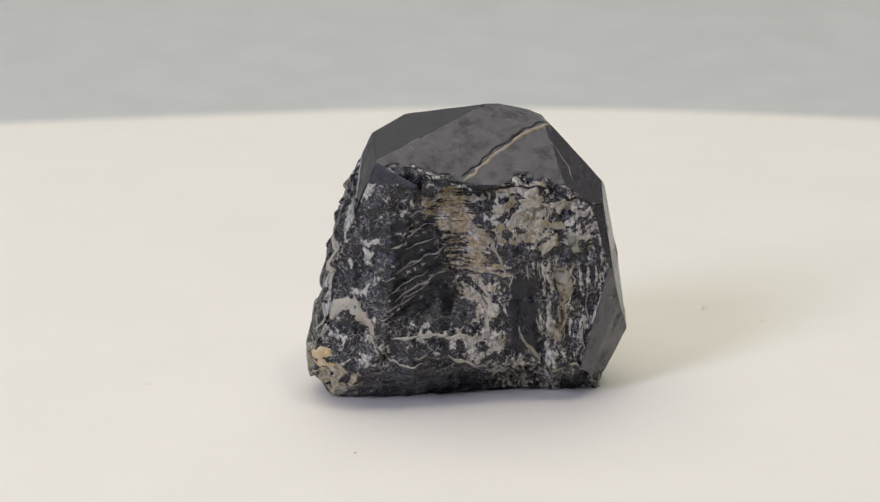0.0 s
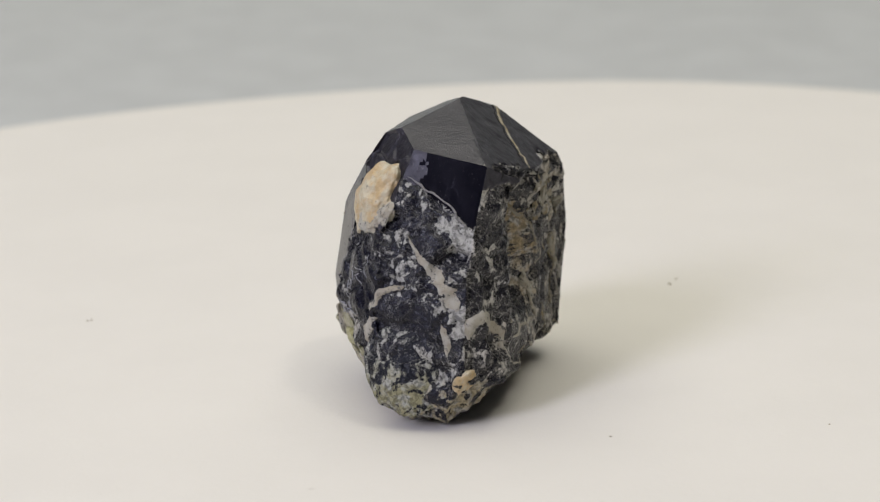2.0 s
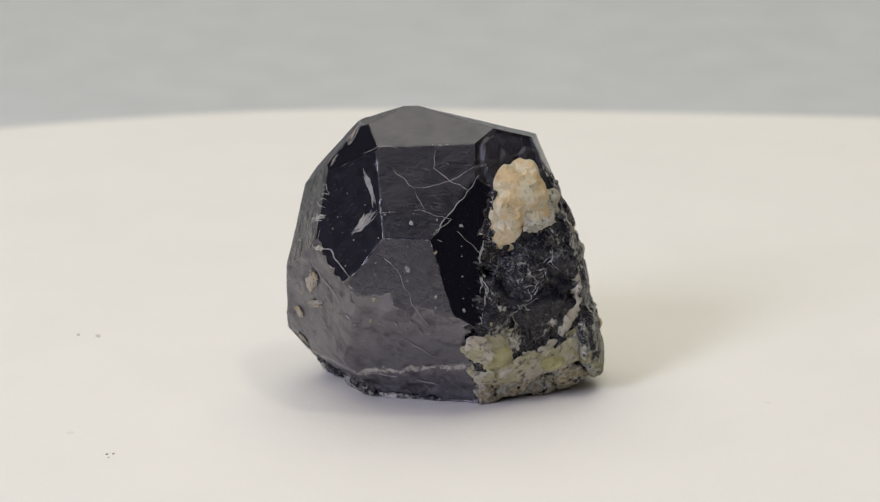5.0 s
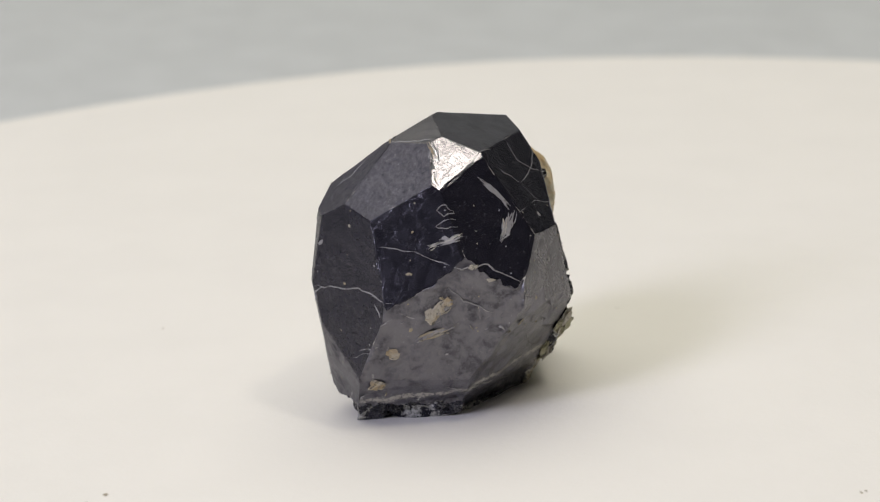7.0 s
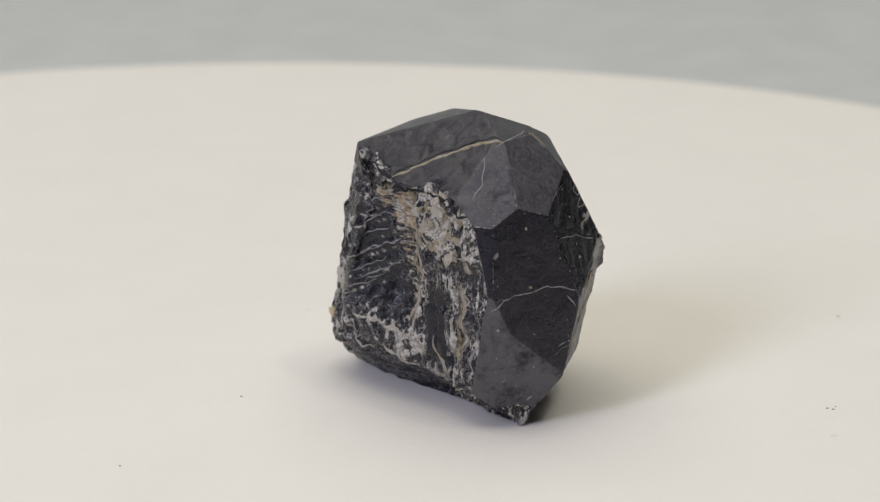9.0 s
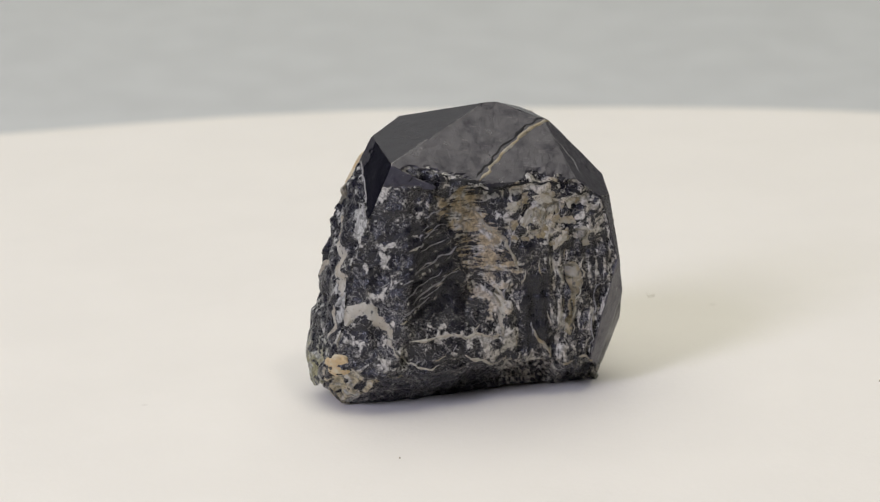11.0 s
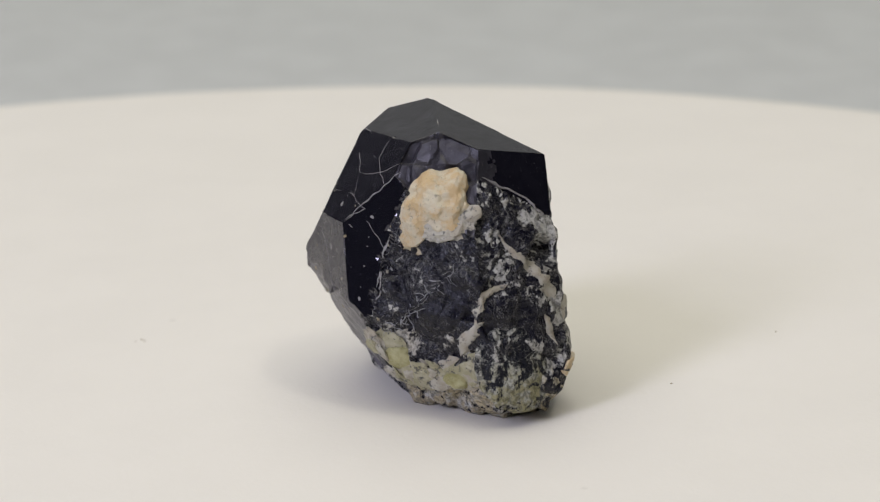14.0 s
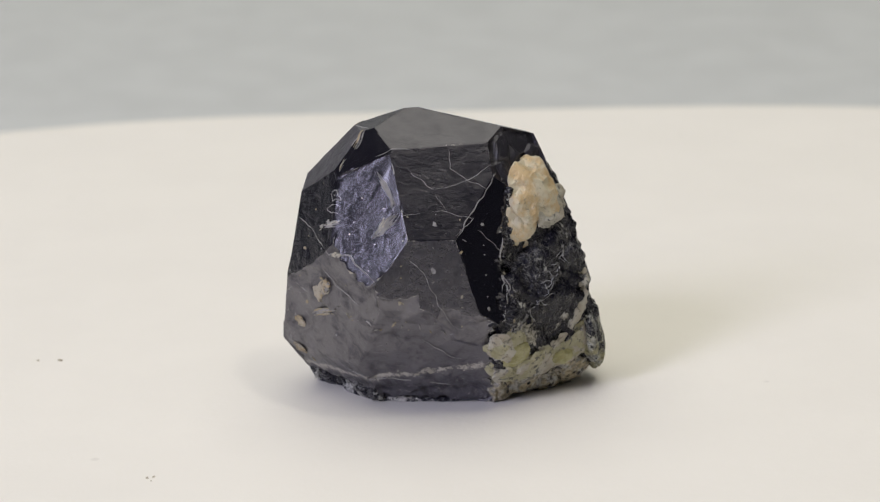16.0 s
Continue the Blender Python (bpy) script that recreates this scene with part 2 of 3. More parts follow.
# ---- the stone: azimuth, elevation and distance of each face from its middle ----
FACETS = {
    "top_front": (-82.3, 53.1, 13.12),
    "top_back": (93.7, 66.5, 15.25),
    "top_side": (-141.3, 72.3, 14.67),
    "blue_hexagon": (138.9, 28.4, 12.78),
    "upper_pentagon": (96.6, 34.6, 13.49),
    "tall_black": (125.8, 12.2, 11.56),
    "lower_grey": (95.7, 4.7, 13.64),
    "etched_pentagon": (61.7, 26.0, 15.18),
    "wide_black": (27.7, 17.8, 16.81),
    "long_black": (-5.5, 8.8, 17.78),
    "shoulder": (9.1, 41.0, 17.42),
    "flash": (49.5, 43.2, 16.71),
    "top_cap": (5.0, 68.5, 17.25),
    "etched_shoulder": (-34.5, 45.2, 16.75),
    "under_wide": (44.3, -11.1, 16.09),
    "under_back": (87.7, -31.7, 13.89),
    "broken": (-84.5, -0.8, 9.05),
    "matrix_upper": (-170.5, 22.9, 13.25),
    "matrix_back": (132.5, 11.2, 11.92),
    "matrix_bulge": (-172.8, 11.8, 13.60),
    "matrix_low": (131.1, -11.8, 13.35),
    "matrix_toe": (151.3, -24.7, 17.60),
    "matrix_sole": (172.4, -55.4, 20.40),
    "matrix_flank": (125.9, -30.7, 15.05),
    "matrix_slope": (125.3, -56.8, 17.40),
    "under_heel": (102.6, -23.4, 14.40),
    "under_keel": (110.9, -40.9, 16.00),
    "under_edge": (71.3, -50.5, 17.65),
    "corner_upper": (-40.0, 10.0, 17.50),
    "corner_grey": (-47.5, -10.0, 16.85),
    "broken_corner": (-113.5, 6.7, 11.40),
    "matrix_foot": (-117.4, -26.5, 16.69),
    "base": (0.0, -90.0, 16.20),
    "right_foot": (-27.7, -16.5, 19.25),
    "under_right": (41.9, -39.0, 18.00),
    "broken_under": (-86.5, -49.9, 14.68),
    "matrix_under": (183.2, -28.8, 20.39),
}
# how matt each crystal face is; the faces not named here are broken or matrix
ETCH = dict(top_front=0.40, top_back=0.20, top_side=0.20, top_cap=0.20, blue_hexagon=0.48, upper_pentagon=0.22, tall_black=0.04, lower_grey=0.32,
            etched_pentagon=0.22, wide_black=0.22, long_black=0.28, shoulder=0.64, flash=0.05, etched_shoulder=0.62,
            under_wide=0.46, under_back=0.42, under_right=0.46, under_heel=0.44, under_keel=0.44, under_edge=0.44, corner_grey=0.42, corner_upper=0.30)
UNDER = ("under_wide", "under_back", "under_right", "under_heel", "under_keel", "under_edge")
BROKEN_FACES = ("broken", "broken_corner", "broken_under", "right_foot", "base")
FACE_NAMES = list(FACETS)
HEXAGON, TOP, WIDE, PENTAGON = (FACE_NAMES.index(k) for k in ("blue_hexagon", "top_front", "wide_black", "etched_pentagon"))


def facing(az, el):
    a, e = radians(az), radians(el)
    return Vector((math.cos(e) * math.cos(a), math.cos(e) * math.sin(a), math.sin(e)))


WALLS = [(facing(a, e), d) for a, e, d in FACETS.values()]


def onto(p):
    """The point of the stone's outside in the direction of p, and the face's normal there."""
    p = Vector(p)
    k, n = min((d / n.dot(p), tuple(n)) for n, d in WALLS if n.dot(p) > 1e-6)
    return p * k, Vector(n)


def step(a, b, x):
    x = min(1.0, max(0.0, (x - a) / (b - a)))
    return x * x * (3 - 2 * x)


def fbm(p, scale, octaves=4):
    return noise.fractal(p * scale, 0.8, 2.0, octaves)


def chunk(p, scale):
    """Relief of flat splinters: each cell is a little tilted plane."""
    q = p * scale
    near, points = noise.voronoi(q)
    f = points[0]
    return min(1.0, (near[1] - near[0]) * 4) * (noise.cell_vector(f * 7.3) - Vector((0.5, 0.5, 0.5))).dot(q - f) / scale


def lip(p):
    """Height of the torn edge between the top face and the broken face."""
    return float(np.interp(p.x, (-8.5, -7.3, -4.6, 0.7, 2.5, 7.5, 10.9, 15.5), (11.0, 11.4, 11.3, 9.7, 8.8, 10.0, 9.5, 7.9))) + 0.45 * noise.noise(p * 1.1)


def valley(x):
    """The cross profile of the hollow in the broken face."""
    if x < -5.8:
        return 1.1 * step(-7.4, -5.8, x)
    if x < 1.0:
        return 1.1 + 2.0 * (x + 5.8) / 6.8
    return 3.1 * (1 - step(1.0, 6.0, x))


def broken_relief(p):
    """How far the broken face lies inside the flat cut, in plan units."""
    x, z = p.x, p.z
    wob = 0.7 * noise.noise(p * 0.5)
    window = step(-7.5, -4.0, z + wob) * (1 - step(-0.9, -0.35, z - lip(p)))
    r = valley(x + wob) * window
    # parallel blades in the hollow
    blade = step(-8.0, -6.5, x + wob) * (1 - step(-1.5, 0.5, x - 0.3 * z)) * step(-6.5, -5.0, z) * (1 - step(4.5, 5.5, z))
    w = (z - 0.42 * x) / 1.75 + 0.16 * noise.noise(p * 0.5)
    saw = w - math.floor(w)
    r += blade * (0.34 * (saw if saw < 0.85 else (1 - saw) * 5.6))
    # combed wall of the hollow
    comb = step(-3.5, -1.0, x - 0.3 * z + 2) * (1 - step(5.0, 6.0, x)) * step(-3.5, -1.0, z) * (1 - step(8.5, 9.0, z))
    r += comb * 0.30 * noise.noise(Vector((x * 0.12, 0.4, (z + 0.25 * x) * 1.9)))
    # upright ribs on the lower right
    ribs = step(3.5, 5.5, x) * (1 - step(1.0, 3.5, z))
    r += ribs * (0.45 + 0.5 * noise.noise(Vector((x * 1.3 + 0.1 * z, 2.0, z * 0.12))))
    # knobbly crust at the upper right
    crust = step(3.5, 5.0, x) * step(1.5, 3.0, z) * (1 - step(12.0, 13.5, x))
    r += crust * (0.5 + 0.9 * noise.noise(p * 0.55 + Vector((3, 1, 7))))
    # recess over the foot
    r += 1.1 * step(-2.0, 1.0, x) * (1 - step(9.0, 10.5, x)) * (1 - step(-12.5, -10.5, z + 0.4 * wob))
    calm = 1 - 0.7 * max(blade, comb)
    r += calm * (0.2 * fbm(p, 0.4, 2) + 0.7 * chunk(p, 0.30) + 0.36 * chunk(p + Vector((4, 4, 4)), 0.8)) + 0.1
    return max(r, -0.35)


def matrix_relief(p):
    r = -0.10 + 0.30 * fbm(p, 0.22, 2) + 1.1 * chunk(p, 0.26) + 0.38 * chunk(p + Vector((9, 2, 4)), 0.7) + 0.10 * chunk(p, 1.7)
    ridge = abs(noise.noise(p * 0.45 + Vector((1, 8, 3))))
    r += 0.25 * step(0.10, 0.0, ridge)
    return max(r, -0.5)


def surface(p):
    """The point of the finished stone in the direction of p, and the cut face's normal there."""
    q, n = onto(p)
    kind = face_kind(FACE_NAMES[min(range(len(WALLS)), key=lambda i: abs(WALLS[i][0].dot(q) - WALLS[i][1]))], q)[0]
    d = broken_relief(q) if kind == 1 else matrix_relief(q) if kind == 2 else 0.0
    return q - n * d, n


def blob_field(p, blobs):
    pale = tan = 0.0
    for x, y, z, r, a, b in blobs:
        d = (p - Vector((x, y, z))).length / r
        if d < 2:
            f = math.exp(-d * d * 1.6)
            pale, tan = max(pale, a * f), max(tan, b * f)
    return pale, tan


BROKEN_BLOBS = [(8.7, -8.0, 5.3, 4.0, 0.85, 0.55), (5.6, -8.5, 8.4, 1.7, 0.85, 0.9), (10.3, -8.0, 8.8, 2.0, 0.5, 0.9), (12.8, -8.0, 2.4, 1.4, 0.9, 0.5),
                (-4.0, -7.3, 8.0, 2.4, 0.55, 0.9), (0.7, -6.7, 3.5, 3.6, 0.50, 0.7), (3.4, -8.8, -5.5, 2.8, 0.55, 0.1), (8.8, -8.0, -3.5, 2.6, 0.5, 0.5),
                (8.0, -8.0, -8.5, 3.5, 0.45, 0.4), (-3.0, -9.0, -9.0, 4.0, 0.30, 0.1), (1.0, -8.0, -10.0, 3.0, 0.35, 0.3), (-9.5, -9.3, -6.5, 3.0, 0.45, 0.2)]
MATRIX_BLOBS = [(-13.0, -4.0, 0.5, 3.5, 0.50, 0.2), (-12.0, 5.2, -6.5, 2.5, 0.6, 0.3), (-9.0, 7.5, 0.0, 4.0, 0.22, 0.0), (-7.5, 9.5, -7.5, 3.5, 0.75, 0.4),
                (-11.0, 5.0, -12.5, 5.0, 0.7, 0.8), (-12.5, 0.5, -13.5, 6.0, 0.45, 0.8), (-12.0, 0.0, 7.0, 4.0, 0.22, 0.1), (-13.0, -8.0, -10.0, 4.0, 0.4, 0.5)]
FACET_BLOBS = [(-4.5, 9.5, -9.5, 3.0, 0.5, 0.0), (3.0, 9.0, -11.5, 2.5, 0.45, 0.0), (10.0, 6.5, -12.5, 2.5, 0.42, 0.0), (-8.0, 0.9, 13.0, 1.8, 0.38, 0.0),
               (-3.9, 6.8, 13.0, 1.0, 0.40, 0.0), (8.0, -6.5, 11.0, 2.0, 0.36, 0.0), (14.5, 8.5, -1.8, 2.2, 0.45, 0.0), (-6.0, 10.3, 0.0, 1.6, 0.40, 0.0)]


def cut_stone():
    bm = bmesh.new()
    face_id = bm.faces.layers.int.new("facet")
    bmesh.ops.create_cube(bm, size=60)
    for i, (n, d) in enumerate(WALLS):
        cut = bmesh.ops.bisect_plane(bm, geom=bm.verts[:] + bm.edges[:] + bm.faces[:], plane_co=n * d, plane_no=n, clear_outer=True)
        rimmed = [c for c in cut["geom_cut"] if isinstance(c, bmesh.types.BMEdge)]
        if rimmed:
            for f in bmesh.ops.contextual_create(bm, geom=rimmed)["faces"]:
                f[face_id] = i
    for axis in (Vector((1, 0.05, 0)), Vector((0.03, 1, 0)), Vector((0, 0.04, 1))):
        for k in range(-20, 21, 4):
            bmesh.ops.bisect_plane(bm, geom=bm.verts[:] + bm.edges[:] + bm.faces[:], plane_co=axis * (k + 0.37), plane_no=axis)
    bmesh.ops.remove_doubles(bm, verts=bm.verts, dist=0.02)
    bmesh.ops.triangulate(bm, faces=bm.faces)
    bmesh.ops.subdivide_edges(bm, edges=bm.edges, cuts=11, use_grid_fill=True)
    bmesh.ops.triangulate(bm, faces=bm.faces)
    bmesh.ops.recalc_face_normals(bm, faces=bm.faces)
    return bm, face_id


def face_kind(face, p):
    """0 crystal, 1 broken, 2 matrix, and how matt it is there."""
    wob = 0.9 * noise.noise(p * 0.8) + 0.5 * noise.noise(p * 2.1)
    if face == "top_front" and p.z < lip(p):
        return 1, 0.6
    if face == "broken" and p.z > lip(p):
        return 0, 0.4
    if face == "matrix_upper" and p.x < -6.2 and p.z > 9.6 + 0.58 * p.y + 0.4 * wob:
        return 0, 0.08 if p.y < -0.6 + wob else 0.45
    if face == "broken_corner" and p.z > 9.4 + 0.5 * wob:
        return 0, 0.5
    if face == "tall_black" and p.x < -5.3 + wob - 0.05 * p.z:
        return 2, 0.6
    if face in ("under_back", "under_heel", "under_keel", "under_edge") and p.x < -3.6 + wob:
        return 2, 0.6
    if face in ("under_wide", "under_right") and p.z < -14.2 + 0.8 * wob:
        return 2, 0.6
    if face == "right_foot" and p.z > -13.6 + 0.6 * wob:
        return 0, 0.60
    if face in ETCH:
        return 0, ETCH[face]
    return (1 if face in BROKEN_FACES else 2), 0.6


def broken_cover(p):
    """Pale crust, tan stain and combing on the broken face."""
    x, z = p.x, p.z
    w = 0.8 * noise.noise(p * 0.7)
    pale, tan = blob_field(p, BROKEN_BLOBS)
    pale = max(pale, 0.32 + 0.17 * step(-2.0, 4.5, x) + 0.26 * fbm(p, 0.35))
    low, high = x + 3.9 - 0.42 * (8 - z), 1.3 + 0.58 * (8 - z) - x
    fan = step(-0.6, 0.8, low + w) * step(-0.8, 0.6, high + w) * step(-2.5, -0.5, z) * (1 - step(8.8, 9.3, z))
    pale, tan = max(pale * (1 - 0.6 * fan), (0.63 + 0.10 * noise.noise(p * 0.6)) * fan), max(tan, 0.95 * fan)
    core = step(-3.0, 0.0, x + 0.3 * z + w) * (1 - step(4.5, 6.0, x)) * step(-7.5, -5.5, z + w) * (1 - step(-1.0, 1.5, z))
    tan = max(tan, 0.6 * core, 0.22 * step(3.0, 6.0, x))
    pale = max(pale, 0.50 * core + 0.16 * core * noise.noise(p * 0.5))
    blade = step(-8.0, -6.8, x + w) * (1 - step(-1.6, -0.2, x + 0.3 * z)) * step(-6.5, -5.0, z) * (1 - step(5.0, 6.0, z))
    if blade > 0:
        v = (z - 0.42 * x) / 1.75 + 0.16 * noise.noise(p * 0.5)
        edge = abs(v - math.floor(v) - 0.86)
        pale = pale * (1 - blade) + blade * 0.66 * step(0.08, 0.015, edge) * step(-0.3, 0.1, noise.noise(p * 0.9))
    gloss = step(5.6, 6.4, x + 0.4 * w) * (1 - step(9.0, 9.8, x)) * step(-11.0, -9.5, z + w) * (1 - step(-1.6, -0.8, z))
    pale *= 1 - 0.95 * gloss
    band = step(3.0, 5.0, x) * (1 - step(12.0, 13.0, x)) * step(0.2, 0.9, z + w) * (1 - step(1.8, 2.4, z + w))
    pale *= 1 - 0.8 * band
    shelf = step(-7.0, -5.0, x) * (1 - step(3.5, 4.5, x)) * step(0.9, 0.2, abs(z + 7.6 + w))
    pale = max(pale, 0.62 * shelf)
    pale *= 1 - 0.55 * (1 - step(-11.5, -8.8, z + w)) * step(-8, -6, x) * (1 - step(3, 5, x))
    pale *= 1 - 0.28 * step(10.5, 12.5, x + w) * step(4.0, 1.5, z)
    rib = step(4.5, 6.5, x) * step(2.5, 0.5, z + w)
    return pale, tan, fan, rib


# faces whose lower edge is torn off in steps: upper face, face under it, how far the steps reach
LEDGES = (("lower_grey", "under_back", 2.0), ("lower_grey", "under_wide", 1.6), ("etched_pentagon", "under_wide", 1.7), ("wide_black", "under_wide", 0.7), ("tall_black", "under_back", 0.9))


def ledge(p, names):
    """The shift that tears the edge between a face and the one under it."""
    move = Vector()
    for upper, under, reach in LEDGES:
        if upper not in names and under not in names:
            continue
        (nu, du), (nw, dw) = WALLS[FACE_NAMES.index(upper)], WALLS[FACE_NAMES.index(under)]
        down = (nw - nu * nw.dot(nu)).normalized()
        lift = (nu - nw * nw.dot(nu)).normalized()
        if upper in names:
            k = 1 - (dw - nw.dot(p)) / nw.dot(down) / 3.2
        else:
            k = 1 - (du - nu.dot(p)) / nu.dot(lift) / 0.8
        if k <= 0:
            continue
        w = nu.cross(nw).normalized().dot(p)
        # stay clear of the ends of the edge
        ends = min([1.0] + [(d - n.dot(p)) / 2.0 for name, (n, d) in zip(FACE_NAMES, WALLS) if name in ("tall_black", "long_black", "matrix_low") and name not in names])
        s = 1.1 * noise.noise(Vector((w * 0.33, 4.1, reach))) + 0.9 * (noise.cell(Vector((w * 0.42, 0.3, reach))) - 0.4) + 0.35 * noise.noise(Vector((w * 1.7, 1.2, reach)))
        move += down * (s * reach * 0.62 * min(1.0, k) * max(0.0, ends))
    return move


def build_stone(parent):
    bm, face_id = cut_stone()
    bm.verts.index_update()
    bm.faces.index_update()
    sort = {f.index: face_kind(FACE_NAMES[f[face_id]], f.calc_center_median()) for f in bm.faces}
    shift, pale, tan, line, rib = [], [], [], [], []
    for v in bm.verts:
        ids = {f[face_id] for f in v.link_faces}
        ks = {sort[f.index][0] for f in v.link_faces}
        n = sum((WALLS[i][0] for i in ids), Vector()).normalized()
        p = v.co.copy()
        a = b = c = g = 0.0
        slide = Vector()
        if ks == {0}:
            d = 0.04 * noise.noise(p * 0.3)
            names = {FACE_NAMES[i] for i in ids}
            slide = ledge(p, names)
            if names <= set(UNDER):
                d += 0.10 + 0.16 * noise.noise(p * 0.35) + 0.22 * chunk(p, 0.33) + 0.06 * chunk(p, 1.1)
            if len(ids) > 1:
                d += 0.02 + 0.16 * max(0.0, noise.noise(p * 0.7) - 0.2)
            if ids == {HEXAGON}:
                d += max(0.0, 0.25 + 0.85 * chunk(p, 0.42) + 0.12 * chunk(p, 1.3))
            if ids == {TOP}:
                d += 0.08 * chunk(p, 0.38)
            if ids <= {TOP, WIDE, PENTAGON}:
                d += 0.05 * chunk(p, 0.5) + 0.03 * chunk(p, 1.5)
            a, b = blob_field(p, FACET_BLOBS)
            if len(ids) > 1:
                a = max(a, 0.44 + 0.34 * noise.noise(p * 0.5))
            d += (0.25 + 0.9 * abs(chunk(p, 0.45)) + 0.5 * abs(chunk(p, 1.1))) * step(-13.2, -15.0, p.z)
            if names & set(UNDER):
                a = max(a, 0.60 * math.exp(-((p.z + 11.3 + 0.13 * p.x + 0.5 * noise.noise(p * 0.7)) / 0.75) ** 2), 0.42 * step(-11.6, -13.0, p.z + 0.13 * p.x))
        elif 0 in ks:
            d = 0.10 + 0.2 * noise.noise(p * 0.9)
            a = 0.45
        else:
            wb = 1.0 if ks == {1} else 0.5 if 1 in ks else 0.0
            d = 0.0
            if wb:
                d += wb * broken_relief(p)
                a, b, c, g = broken_cover(p)
            if wb < 1:
                d += (1 - wb) * matrix_relief(p)
                e, f = blob_field(p, MATRIX_BLOBS)
                e = max(e, 0.23 + 0.62 * fbm(p, 0.24) + 0.10 * step(2.0, -4.0, p.y) - 0.12 * step(3.0, 5.0, p.y) * step(-8.5, -6.0, p.z), 0.62 * step(-10.5, -13.5, p.z + noise.noise(p * 0.6)) * step(3.0, -4.0, p.x))
                f = max(f, 0.9 * step(-9.5, -12.5, p.z) * step(3.0, -4.0, p.x))
                a, b = max(a, e), max(b, f)
            if FACE_NAMES[min(ids)] == "base" or "base" in {FACE_NAMES[i] for i in ids}:
                d = max(0.0, 0.3 * abs(d))
        shift.append(p - n * d + slide)
        pale.append(a), tan.append(b), line.append(c), rib.append(g)
    for v, co in zip(bm.verts, shift):
        v.co = co
    groups = ([], [], [])
    for f in bm.faces:
        k, e = sort[f.index]
        groups[k].append((tuple(v.index for v in f.verts), e, f[face_id]))
    parts = []
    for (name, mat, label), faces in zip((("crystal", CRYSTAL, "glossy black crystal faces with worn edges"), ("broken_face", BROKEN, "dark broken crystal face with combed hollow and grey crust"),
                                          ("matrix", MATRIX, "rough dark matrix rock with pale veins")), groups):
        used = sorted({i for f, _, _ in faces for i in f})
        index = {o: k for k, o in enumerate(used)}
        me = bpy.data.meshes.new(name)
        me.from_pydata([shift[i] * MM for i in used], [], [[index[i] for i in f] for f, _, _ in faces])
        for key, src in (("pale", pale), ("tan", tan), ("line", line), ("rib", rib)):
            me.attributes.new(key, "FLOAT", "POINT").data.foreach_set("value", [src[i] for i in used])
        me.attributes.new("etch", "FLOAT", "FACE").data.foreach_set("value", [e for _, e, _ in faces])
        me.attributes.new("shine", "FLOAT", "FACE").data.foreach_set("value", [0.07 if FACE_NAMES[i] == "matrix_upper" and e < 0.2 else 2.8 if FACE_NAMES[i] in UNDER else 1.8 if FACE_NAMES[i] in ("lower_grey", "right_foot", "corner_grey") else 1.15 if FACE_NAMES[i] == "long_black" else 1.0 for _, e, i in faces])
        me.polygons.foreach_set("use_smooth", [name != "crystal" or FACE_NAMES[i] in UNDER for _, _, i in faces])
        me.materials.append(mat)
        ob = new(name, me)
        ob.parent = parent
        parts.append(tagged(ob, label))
    bm.free()
    return parts


def lump(name, at, size, mat, parent, spin=0.0, seed=0, amp=0.22, sink=0.25, label="", detail=4):
    """An uneven grain on the stone: size across, along and out of the face, turned by spin in the face."""
    p, n = surface(at)
    u = Vector((0, 0, 1)).cross(n).normalized()
    m = Matrix((u, n.cross(u), n)).transposed() @ Matrix.Rotation(radians(spin), 3, "Z")
    bm = bmesh.new()
    bmesh.ops.create_icosphere(bm, subdivisions=detail, radius=1)
    off = Vector((seed * 3.7, seed * 1.3, -seed * 2.1))
    for v in bm.verts:
        q = v.co.copy()
        r = 1 + amp * (1.3 * noise.noise(q * 1.4 + off) + 2.2 * chunk(q + off, 1.6) + 1.6 * chunk(q + off, 4.0) + 0.4 * fbm(q + off, 2.6, 3))
        v.co = (p + m @ Vector((q.x * size[0] * r, q.y * size[1] * r, q.z * size[2] * r - sink * size[2]))) * MM
    ob = mesh_object(name, bm, mat, parent, label)
    if mat is NODULE:
        side = [v.co.z / MM for v in ob.data.vertices]
        ob.data.attributes.new("pale", "FLOAT", "POINT").data.foreach_set("value", [0.36 + 0.32 * step(-8, -12, z) for z in side])
        ob.data.attributes.new("tan", "FLOAT", "POINT").data.foreach_set("value", [0.9 * step(-7, -12, z) for z in side])
    return ob


